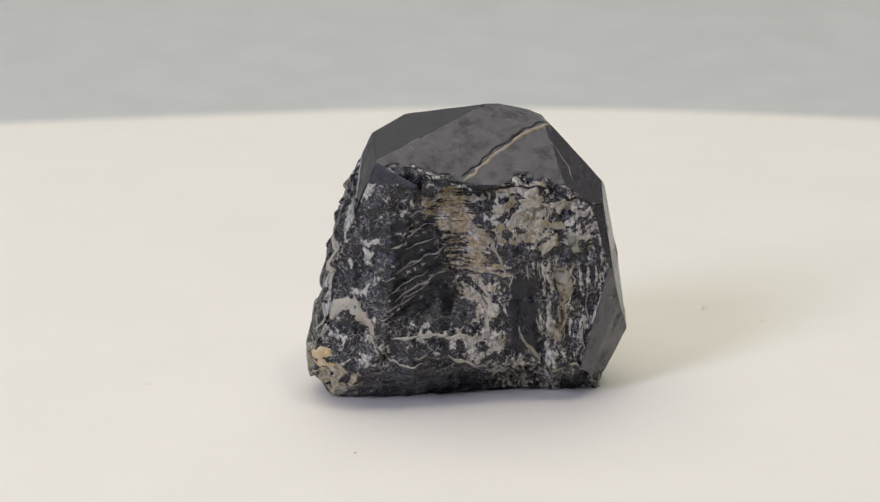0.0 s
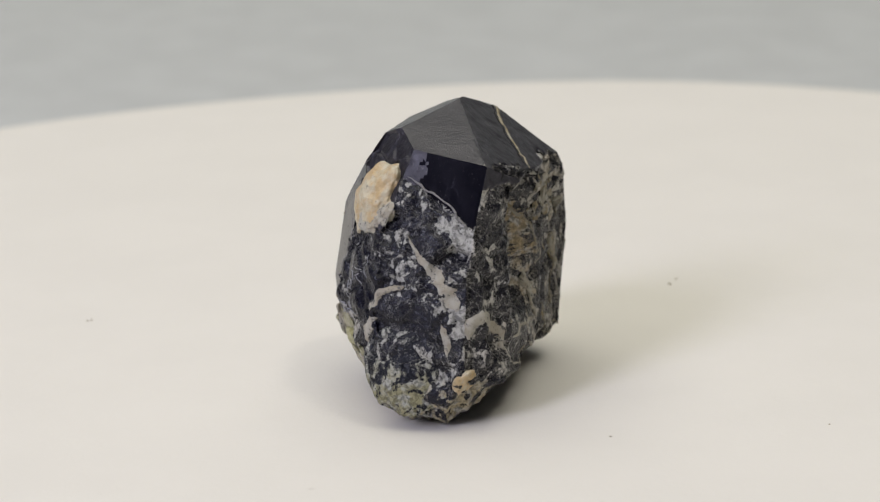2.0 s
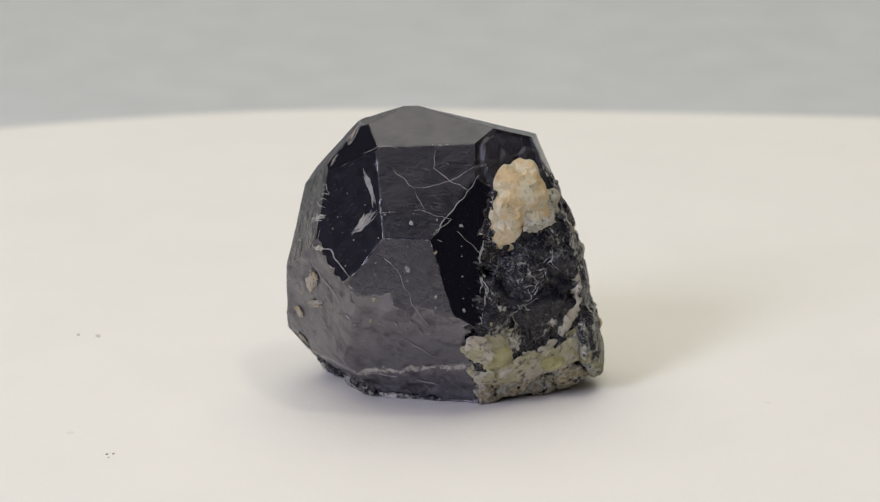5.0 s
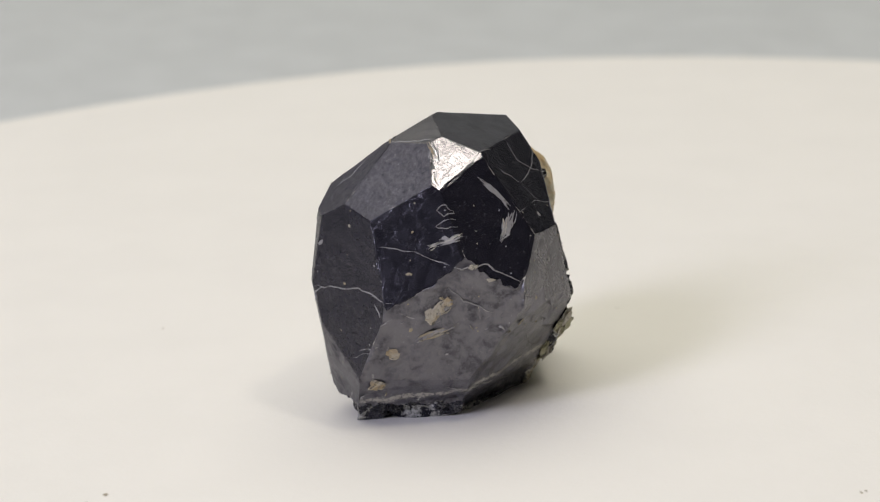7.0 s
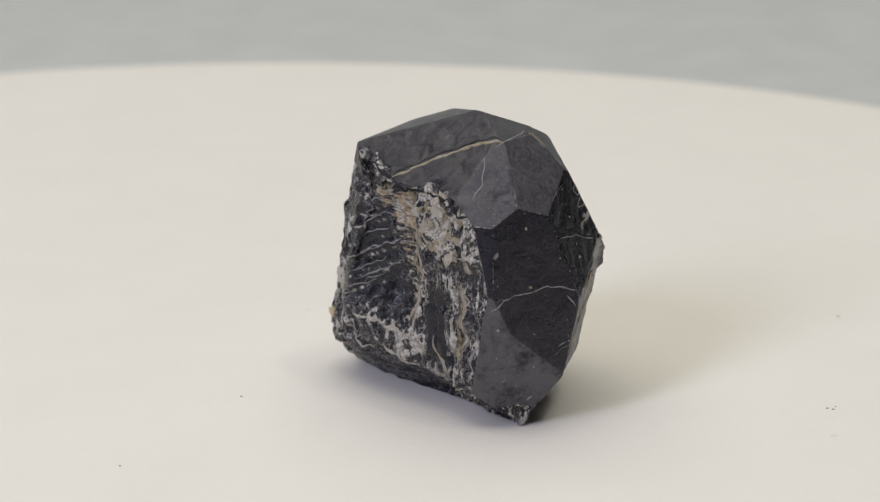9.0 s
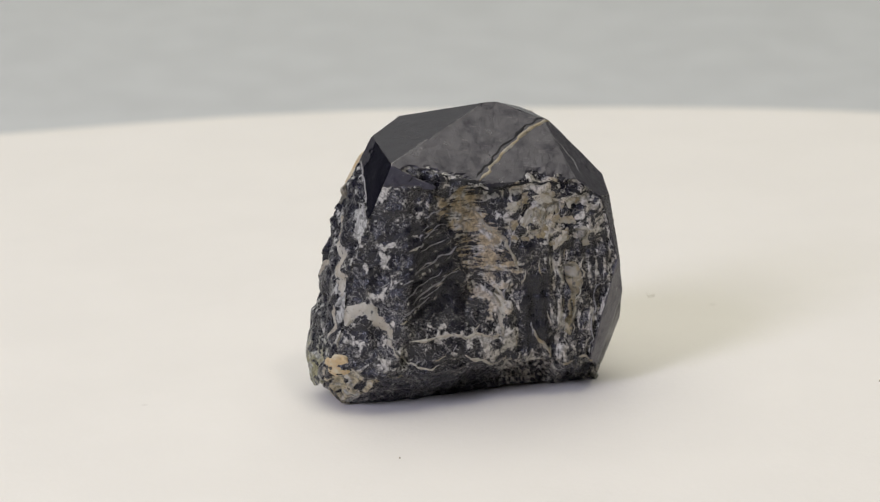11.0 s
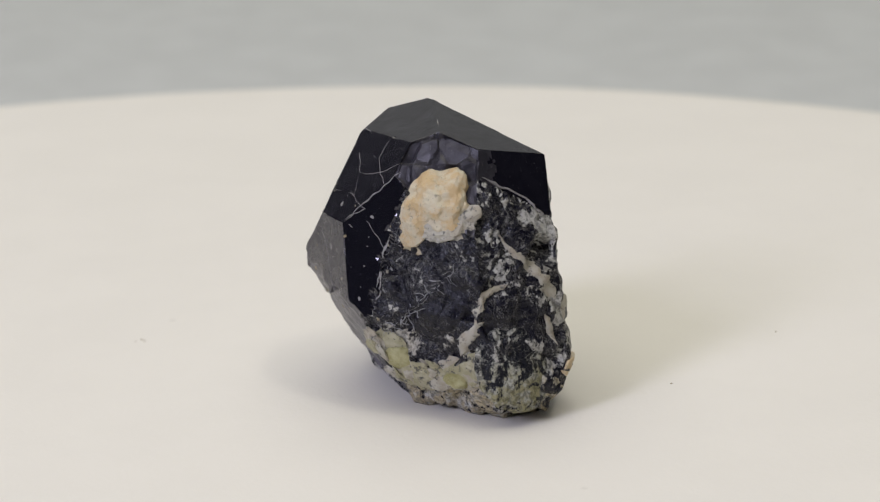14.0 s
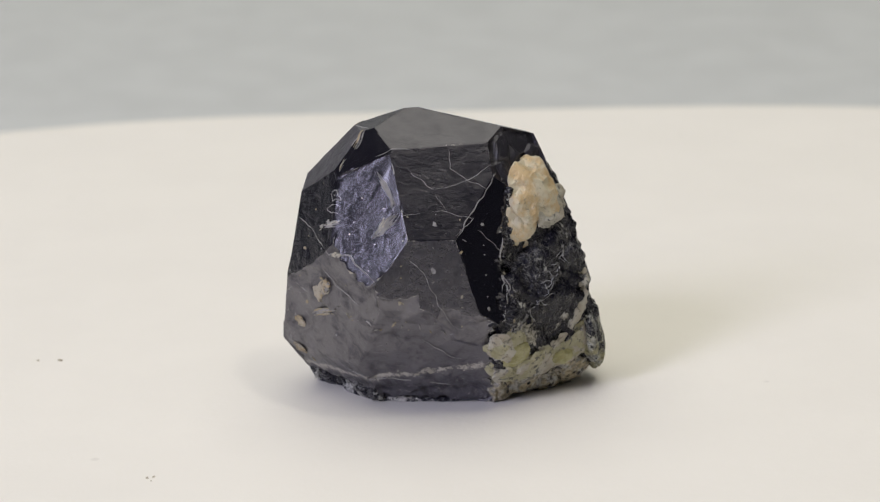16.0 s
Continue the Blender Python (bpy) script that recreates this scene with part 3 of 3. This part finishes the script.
def ribbon(name, points, width, mat, parent, seed=0, height=0.12, wander=0.12, label="", taper=(1.0, 1.0)):
    """A thin uneven seam laid along the stone through the points."""
    pts = [Vector(p) for p in points]
    line = []
    for a, b in zip(pts, pts[1:]):
        n = max(3, int((b - a).length / 0.35))
        line += [a.lerp(b, i / n) for i in range(n)]
    line.append(pts[-1])
    hug = width > 0.3
    bm = bmesh.new()
    rows = []
    for i, p in enumerate(line):
        p = p + Vector([wander * noise.noise(p * 0.9 + Vector((seed, k * 5.1, 0))) * 2 for k in range(3)])
        q, n = surface(p)
        along = (line[min(i + 1, len(line) - 1)] - line[max(i - 1, 0)]).normalized()
        side = n.cross(along).normalized()
        w = width * (taper[0] + (taper[1] - taper[0]) * i / len(line)) * (0.8 + 0.4 * noise.noise(p * 0.8 + Vector((0, seed, 3)))) * min(1, (i + 0.5) / 3, (len(line) - i - 0.5) / 3)
        row = []
        for s, h in ((-1, -0.8), (-0.6, 0.5), (0, 0.9), (0.6, 0.5), (1, -0.8)):
            off = side * w * s * (1 + 0.75 * noise.noise(p * 2.2 + Vector((s * 3, seed, 1))))
            c = surface(q + off)[0] if hug and s else q + off
            row.append(bm.verts.new((c + n * height * (h + (0.5 * noise.noise(p * 3.1 + off) if hug else 0))) * MM))
        rows.append(row)
    for a, b in zip(rows, rows[1:]):
        for k in range(4):
            bm.faces.new((a[k], a[k + 1], b[k + 1], b[k])).smooth = True
    bmesh.ops.recalc_face_normals(bm, faces=bm.faces)
    return mesh_object(name, bm, mat, parent, label)


specimen = tagged(new("mineral_specimen"), "black faceted crystal with pale matrix crust, standing on the plate", "mineral")
crystal, broken, matrix = build_stone(specimen)

# matrix side: calcite, nodule, veins and olive grains
lump("calcite_grain", (-8.7, 5.5, 7.9), (3.6, 3.7, 1.9), CALCITE, matrix, 10, 1, 0.25, 0.25, "cream and orange calcite grain")
lump("calcite_grain", (-7.7, 7.7, 5.0), (2.7, 2.5, 1.1), CALCITE, matrix, -10, 2, 0.30, 0.35, "cream calcite grain")
lump("calcite_grain", (-10.0, 4.6, 5.6), (2.8, 1.8, 0.9), PALE, matrix, 20, 3, 0.4, 0.4, "greyish calcite grain")
lump("nodule", (-14.6, -0.3, -8.6), (4.2, 5.4, 1.6), NODULE, matrix, 8, 5, 0.14, 0.45, "dark greenish rounded nodule", 5)
ribbon("pale_vein", ((-13.9, -0.1, -0.6), (-14.3, 2.6, -1.2), (-14.6, 3.8, -3.2), (-13.9, 4.1, -5.9), (-12.6, 4.7, -8.3)), 1.0, PALE, matrix, 3, 0.28, 0.12, "pale halo beside the nodule", (0.5, 1.2))
ribbon("pale_vein", ((-12.7, 0.2, 4.6), (-13.2, -1.4, 2.4), (-13.5, -3.6, 0.6), (-13.7, -4.9, -1.3), (-13.8, -5.9, -2.9)), 1.1, PALE, matrix, 4, 0.20, 0.05, "pale wedge-shaped vein", (0.08, 1.5))
ribbon("pale_vein", ((-13.7, -7.4, -5.9), (-13.2, -7.4, -4.4), (-11.3, -8.3, -4.2), (-9.4, -9.4, -6.3), (-8.8, -9.5, -8.0)), 1.0, PALE, matrix, 5, 0.16, 0.12, "pale hooked vein", (1.3, 0.6))
lump("chalky_knob", (-14.4, -7.0, -10.6), (1.5, 1.6, 0.65), CALCITE, matrix, 0, 8, 0.25, 0.55, "cream chalky knob")
ribbon("pale_vein", ((-15.3, -4.6, -4.8), (-15.8, -5.4, -7.0), (-16.0, -5.8, -8.6)), 0.6, PALE, matrix, 6, 0.14, 0.12, "thin pale vein")
for k in range(26):
    f, g = (k * 0.618) % 1.0, (k * 0.381 + 0.13) % 1.0
    at = Vector((-4.2, 10.8, -9.2)).lerp(Vector((-14.6, 2.2, -11.0)), f) + Vector((0.6 * g, 0, -5.0 * g + 2.2))
    r = 1.1 + 0.9 * ((k * 0.733) % 1.0)
    lump("cream_grain", at, (r * 1.3, r * 0.9, 0.45), (CREAM, PALE, CREAM)[k % 3], matrix, 37 * k, 100 + k, 0.35, 0.35, "", 3)
lump("olive_grain", (-6.9, 9.8, -10.4), (2.3, 1.9, 1.2), OLIVE, matrix, -10, 13, 0.16, 0.25, "olive green glassy grain")
lump("olive_grain", (-12.2, 4.9, -11.8), (1.6, 1.1, 1.1), OLIVE, matrix, 0, 14, 0.14, 0.1, "small olive grain")
for k in range(28):
    f, g = (k * 0.618) % 1.0, (k * 0.417 + 0.2) % 1.0
    at = Vector((4.6 + 8.2 * f, -8.4, 2.6 + 6.0 * g - 1.2 * f))
    r = 0.25 + 0.5 * ((k * 0.733) % 1.0)
    lump("crust_grain", at, (r * 1.4, r * 0.9, 0.28), (CRUST, PALE, CRUST)[k % 3], broken, 41 * k, 140 + k, 0.5, 0.35, "", 3)
for k, (pts, w, mat) in enumerate((
        (((-7.6, -9.6, -1.2), (-4.3, -9.4, 0.4), (-0.6, -9.1, 1.9)), 0.14, "s"), (((-6.5, -9.6, -3.5), (-0.6, -9.0, -0.7)), 0.16, "s"),
        (((-6.7, -9.5, 2.8), (-3.0, -9.3, 4.1)), 0.12, "s"), (((-7.5, -9.6, -4.7), (-4.3, -9.4, -3.3)), 0.10, "s"),
        (((-6.9, -9.6, -7.5), (-2.0, -9.1, -7.5), (3.6, -8.5, -8.0)), 0.26, "p"), (((-0.8, -8.9, -9.8), (3.6, -8.4, -11.6), (4.9, -8.4, -11.2)), 0.28, "p"),
        (((-3.3, -9.2, -10.9), (-7.0, -9.5, -10.3), (-9.4, -9.6, -7.6)), 0.16, "p"), (((3.2, -8.6, -2.7), (3.4, -8.6, -7.9)), 0.34, "p"))):
    ribbon("crust_seam", pts, w, PALE if mat == "p" else SCRATCH, broken, 170 + k, 0.12, 0.15)
for k, (pts, w, mat) in enumerate((
        (((10.8, -7.9, -0.4), (11.4, -7.8, -3.7), (10.8, -7.8, -8.2)), 0.50, "c"), (((12.9, -7.8, 0.1), (11.9, -7.7, -8.3)), 0.16, "p"),
        (((14.8, -7.5, -3.2), (13.6, -7.5, -10.3)), 0.14, "s"), (((7.0, -8.2, -7.4), (9.2, -8.0, -11.1)), 0.25, "c"),
        (((1.3, -8.9, 5.4), (4.3, -8.6, 2.4), (5.7, -8.4, -1.0)), 0.30, "c"), (((-9.9, 1.0, 10.1), (-10.2, -2.6, 8.2), (-11.0, -6.0, 6.0)), 0.16, "s"),
        (((9.2, -7.4, -12.4), (14.2, -7.4, -12.2)), 0.18, "c"), (((12.2, -8.0, 3.4), (13.2, -7.9, 1.2)), 0.55, "c"))):
    ribbon("crust_seam", pts, w, {"c": CRUST, "p": PALE, "s": SCRATCH}[mat], broken, 190 + k, 0.14, 0.2)
for k in range(6):
    z = -5.2 + 1.75 * k
    ribbon("crust_seam", ((-7.4 + 0.3 * k, -9.4, z + 0.95), (-4.6, -9.2, z + 2.0), (-2.6 + 0.2 * k, -9.0, z + 2.9)), 0.10, SCRATCH, broken, 270 + k, 0.12, 0.22)
for k in range(34):
    f, g = (k * 0.618) % 1.0, (k * 0.414 + 0.3) % 1.0
    c = Vector((-9.5 + 23 * f, -8.6, -12.0 + 19 * g))
    up = step(2.0, 6.0, c.x)
    e = c + Vector((0.9 + 1.1 * noise.noise(c * 1.1), 0, 0.5 + 0.8 * noise.noise(c * 2.1))) * (1 - up) + Vector((0.25 * noise.noise(c * 3.1), 0, 1.5 + noise.noise(c))) * up
    ribbon("crust_seam", (c, c.lerp(e, 0.5) + Vector((0.2 * noise.noise(c * 4), 0, 0.2 * noise.noise(c * 5))), e), 0.08 + 0.12 * ((k * 0.77) % 1.0), (PALE, SCRATCH, CRUST)[k % 3], broken, 210 + k, 0.10, 0.2)
for k, (at, r) in enumerate((((15.3, 7.1, -3.0), 0.7), ((17.7, 3.6, -7.3), 0.65), ((17.6, 1.5, -11.0), 0.75), ((14.6, 8.6, -1.6), 0.5), ((14.9, 7.9, -2.4), 0.45))):
    lump("ochre_grain", at, (r, r * 1.2, 0.16), OCHRE, crystal, 50 * k, 15 + k, 0.5, 0.3, "", 3)
    for j in range(3):
        o = Vector([1.3 * noise.noise(Vector((k * 3.1, j * 2.7, i * 5.9))) for i in range(3)])
        lump("ochre_grain", Vector(at) + o, (r * 0.45, r * 0.3, 0.10), (CRUST, SCRATCH, OCHRE)[j], crystal, 80 * j, 30 + 5 * k + j, 0.5, 0.3, "", 2)
for k in range(80):
    at = facing((k * 137.5) % 150 - 20, -28 + 60 * ((k * 0.618) % 1.0)) * 15
    r = 0.07 + 0.22 * ((k * 0.437) % 1.0) ** 4
    lump("fleck", at, (r * 1.5, r, 0.06), (SCRATCH, CRUST)[k % 2], crystal, 61 * k, 300 + k, 0.5, 0.2, "", 1)

# chips and pits on the crystal faces
for k in range(26):
    at = facing(-18 + 128 * ((k * 0.618) % 1.0), -38 + 30 * ((k * 0.381 + 0.2) % 1.0)) * 15
    e = at + Vector([1.6 * noise.noise(Vector((k * 2.3, j * 3.7, 5))) for j in range(3)])
    ribbon("chip_mark", (at, at.lerp(e, 0.5) + Vector((0, 0, 0.3 * noise.noise(at))), e), 0.05 + 0.22 * ((k * 0.77) % 1.0) ** 2, (SCRATCH, CRUST, SCRATCH)[k % 3], crystal, 400 + k, 0.05, 0.25)
def feather(points, width, mats, seed, label):
    """A chipped place: a bundle of short thin strokes along the points."""
    pts = [Vector(p) for p in points]
    for j in range(7):
        off = Vector([width * noise.noise(Vector((seed * 1.7, j * 2.9, i * 4.3))) * 1.5 for i in range(3)])
        u, v = 0.35 * ((j * 0.618 + seed) % 1.0), 1.0 - 0.35 * ((j * 0.414 + seed * 0.3) % 1.0)
        a, b = pts[0].lerp(pts[1], u), pts[-2].lerp(pts[-1], v)
        mid = [p + off for p in pts[1:-1]]
        ribbon("chip_mark", [a + off, *mid, b + off], width * (0.22 + 0.20 * ((j * 0.73) % 1.0)), mats[j % len(mats)], crystal, seed * 10 + j, 0.05, 0.16, label)


for k, (pts, w, mats, label) in enumerate((
        (((12.9, 9.6, 5.8), (13.6, 8.6, 5.3), (14.3, 7.4, 5.1)), 0.55, (SCRATCH, SCRATCH, PALE), "grey etched chip"),
        (((14.3, 7.4, 5.0), (14.9, 6.4, 4.5)), 0.50, (PALE, SCRATCH), "pale etched chip"),
        (((7.3, 12.2, 7.0), (7.7, 11.9, 5.9), (8.0, 11.7, 4.8)), 0.60, (SCRATCH, PALE, SCRATCH), "grey etched chip"),
        (((8.1, 8.8, 10.9), (7.1, 10.2, 9.4), (6.3, 11.6, 7.6)), 0.55, (SCRATCH,), "grey feathered chip"),
        (((9.1, 11.8, 4.5), (7.3, 12.1, 5.7), (6.1, 11.9, 7.2)), 0.40, (SCRATCH,), "grey feathered chip"),
        (((9.6, 3.4, 14.2), (9.9, 4.2, 13.4), (10.4, 5.0, 12.2)), 0.32, (SCRATCH, OCHRE), "grey etched chip"),
        (((12.0, 5.6, 11.6), (12.4, 6.2, 10.6)), 0.32, (OCHRE, SCRATCH), "tan etched chip"),
        (((15.7, 6.6, -3.2), (15.0, 7.5, -2.6), (14.2, 8.9, -1.4)), 0.75, (CRUST, SCRATCH, OCHRE), "tan and grey broken patch"),
        (((16.3, 5.5, -6.0), (15.2, 7.2, -5.2), (13.6, 9.0, -4.6)), 0.55, (SCRATCH, CRUST), "grey broken patch"))):
    feather(pts, w, mats, 20 + k, label)
lump("chip_mark", (12.9, 10.9, 2.4), (0.5, 0.3, 0.15), PALE, crystal, 0, 23, 0.3, 0.2, "pale fleck", 3)
lump("chip_mark", (11.4, 12.2, 1.0), (0.5, 0.4, 0.15), PALE, crystal, 0, 24, 0.3, 0.2, "pale fleck", 3)
ribbon("pit_outline", ((12.8, 8.6, 8.6), (13.3, 7.6, 9.1), (13.8, 6.9, 8.4), (13.4, 7.6, 7.7), (12.8, 8.5, 8.0), (12.8, 8.6, 8.6)), 0.08, SCRATCH, crystal, 30, 0.05, 0.20)
ribbon("pit_outline", ((13.0, 8.8, 7.4), (13.7, 7.7, 7.6), (14.1, 7.2, 6.9), (13.6, 8.1, 6.4), (13.0, 8.9, 6.8)), 0.08, SCRATCH, crystal, 31, 0.05, 0.20)

# hairlines and seams
for k, (pts, w) in enumerate((
        (((17.4, 1.9, 4.5), (15.5, 6.0, 3.7), (13.5, 10.3, 2.1)), 0.09),
        (((17.5, -6.4, -1.0), (18.1, -0.3, -0.3), (18.2, 4.1, -1.4)), 0.12),
        (((19.2, 0.3, -6.9), (18.3, 3.4, -5.6)), 0.12),
        (((16.5, -6.9, -2.1), (17.6, -5.1, -0.8)), 0.11),
        (((-4.6, 8.2, 10.6), (-0.3, 12.9, 4.8)), 0.13),
        (((-2.4, 11.4, 5.1), (-5.5, 10.2, 2.0)), 0.07),
        (((-5.1, 10.0, 3.7), (-4.9, 10.7, 1.3), (-5.1, 11.4, -2.0)), 0.16),
        (((-1.2, 12.4, 4.2), (-0.6, 12.8, 4.6)), 0.16),
        (((10.2, 3.8, 13.9), (10.6, 4.4, 12.6)), 0.22),
        (((4.7, 9.3, 11.2), (2.2, 10.3, 9.3), (-0.2, 9.8, 9.7), (-4.1, 8.1, 11.3)), 0.06),
        (((0.5, 7.5, 13.0), (0.4, 8.7, 11.3), (-2.0, 9.5, 9.7), (-3.7, 9.5, 9.0)), 0.07),
        (((5.7, 12.3, 6.9), (1.2, 11.6, 7.2), (-2.1, 11.4, 6.3), (0.0, 13.1, 4.9)), 0.06),
        (((2.2, 10.3, 9.3), (0.9, 11.7, 7.1)), 0.05),
        (((5.0, 14.0, 2.6), (3.5, 14.0, 1.1), (2.1, 14.1, -1.9), (0.4, 13.2, -5.1)), 0.06),
        (((3.7, 11.7, -7.2), (0.3, 10.4, -9.6), (-0.6, 10.2, -9.9)), 0.07),
        (((8.5, 7.5, 12.5), (4.5, 7.8, 13.2)), 0.10),
        (((-5.0, 10.7, 0.8), (-5.6, 11.0, -1.6), (-5.2, 12.0, -4.5)), 0.12),
        (((18.8, -2.2, -8.2), (19.0, 2.1, -6.6)), 0.07),
        (((17.8, 4.6, -2.3), (15.6, 6.4, -3.6)), 0.10),
        (((14.0, 9.7, 2.2), (11.4, 11.7, 2.4), (8.7, 14.4, 0.1)), 0.14),
        (((12.2, 6.6, -11.9), (7.1, 8.3, -12.6), (0.3, 7.8, -13.8)), 0.16),
        (((13.2, -6.9, 9.0), (12.7, -5.0, 10.4), (10.3, -2.7, 13.6)), 0.10),
        (((10.8, -1.8, 13.8), (10.5, 0.8, 14.4), (9.2, 3.8, 14.8)), 0.16),
        (((14.5, 8.7, 0.2), (13.0, 9.8, -1.4), (10.5, 11.8, -3.1)), 0.12))):
    ribbon("hairline", pts, w * 0.75, SCRATCH, crystal, 40 + k, 0.025, 0.14)
# black strips laid on the surface as the shade of overhang and groove
ribbon("lip_shade", [(x, -8.8, z) for x, z in ((-7.2, 10.9), (-4.6, 11.0), (-2.0, 10.3), (0.7, 9.4), (2.5, 8.5), (5.0, 9.2), (7.5, 9.7), (10.9, 9.2), (15.0, 7.9))], 0.30, SHADE_STRIP, crystal, 61, 0.05, 0.25, "black strip for the shade under the torn edge")
ribbon("crack_shade", ((0.7, -8.6, 10.2), (2.9, -6.5, 11.5), (4.9, -4.6, 12.75), (7.7, -2.3, 13.9), (10.3, -0.5, 14.5)), 0.20, SHADE_STRIP, crystal, 62, 0.04, 0.2, "black strip for the shade in the crack's groove")
ribbon("filled_crack", ((1.0, -8.9, 9.8), (3.2, -6.8, 11.1), (5.2, -4.9, 12.35), (8.0, -2.6, 13.5), (10.7, -0.7, 14.2)), 0.34, CRUST, crystal, 60, 0.10, 0.22, "crack filled with tan crust")
for k in range(44):
    f, g = (k * 0.618) % 1.0, (k * 0.381) % 1.0
    c = Vector((-5.6, 10.6, 2.4)).lerp(Vector((-12.6, 5.2, 1.0)), g) + Vector((0, 0, -9.5 * f))
    e = c + Vector([2.0 * noise.noise(Vector((k * 2.3, j * 3.1, 7))) for j in range(3)])
    h = e + (e - c) * 0.8 + Vector([0.9 * noise.noise(Vector((k * 1.9, j * 5.3, 11))) for j in range(3)])
    ribbon("white_thread", (c, e, h), 0.035 + 0.09 * ((k * 0.77) % 1.0) ** 2, THREAD, matrix, 80 + k, 0.12, 0.2)


def motions():
    turns = [(i * 0.5, radians(SPIN * i * 0.5)) for i in range(33)]
    walk(platter, [(t, Matrix.Rotation(a, 4, "Z")) for t, a in turns])
    walk(specimen, [(t, Matrix.Translation((0, 0, LIFT)) @ Matrix.Rotation(a, 4, "Z")) for t, a in turns])


motions()
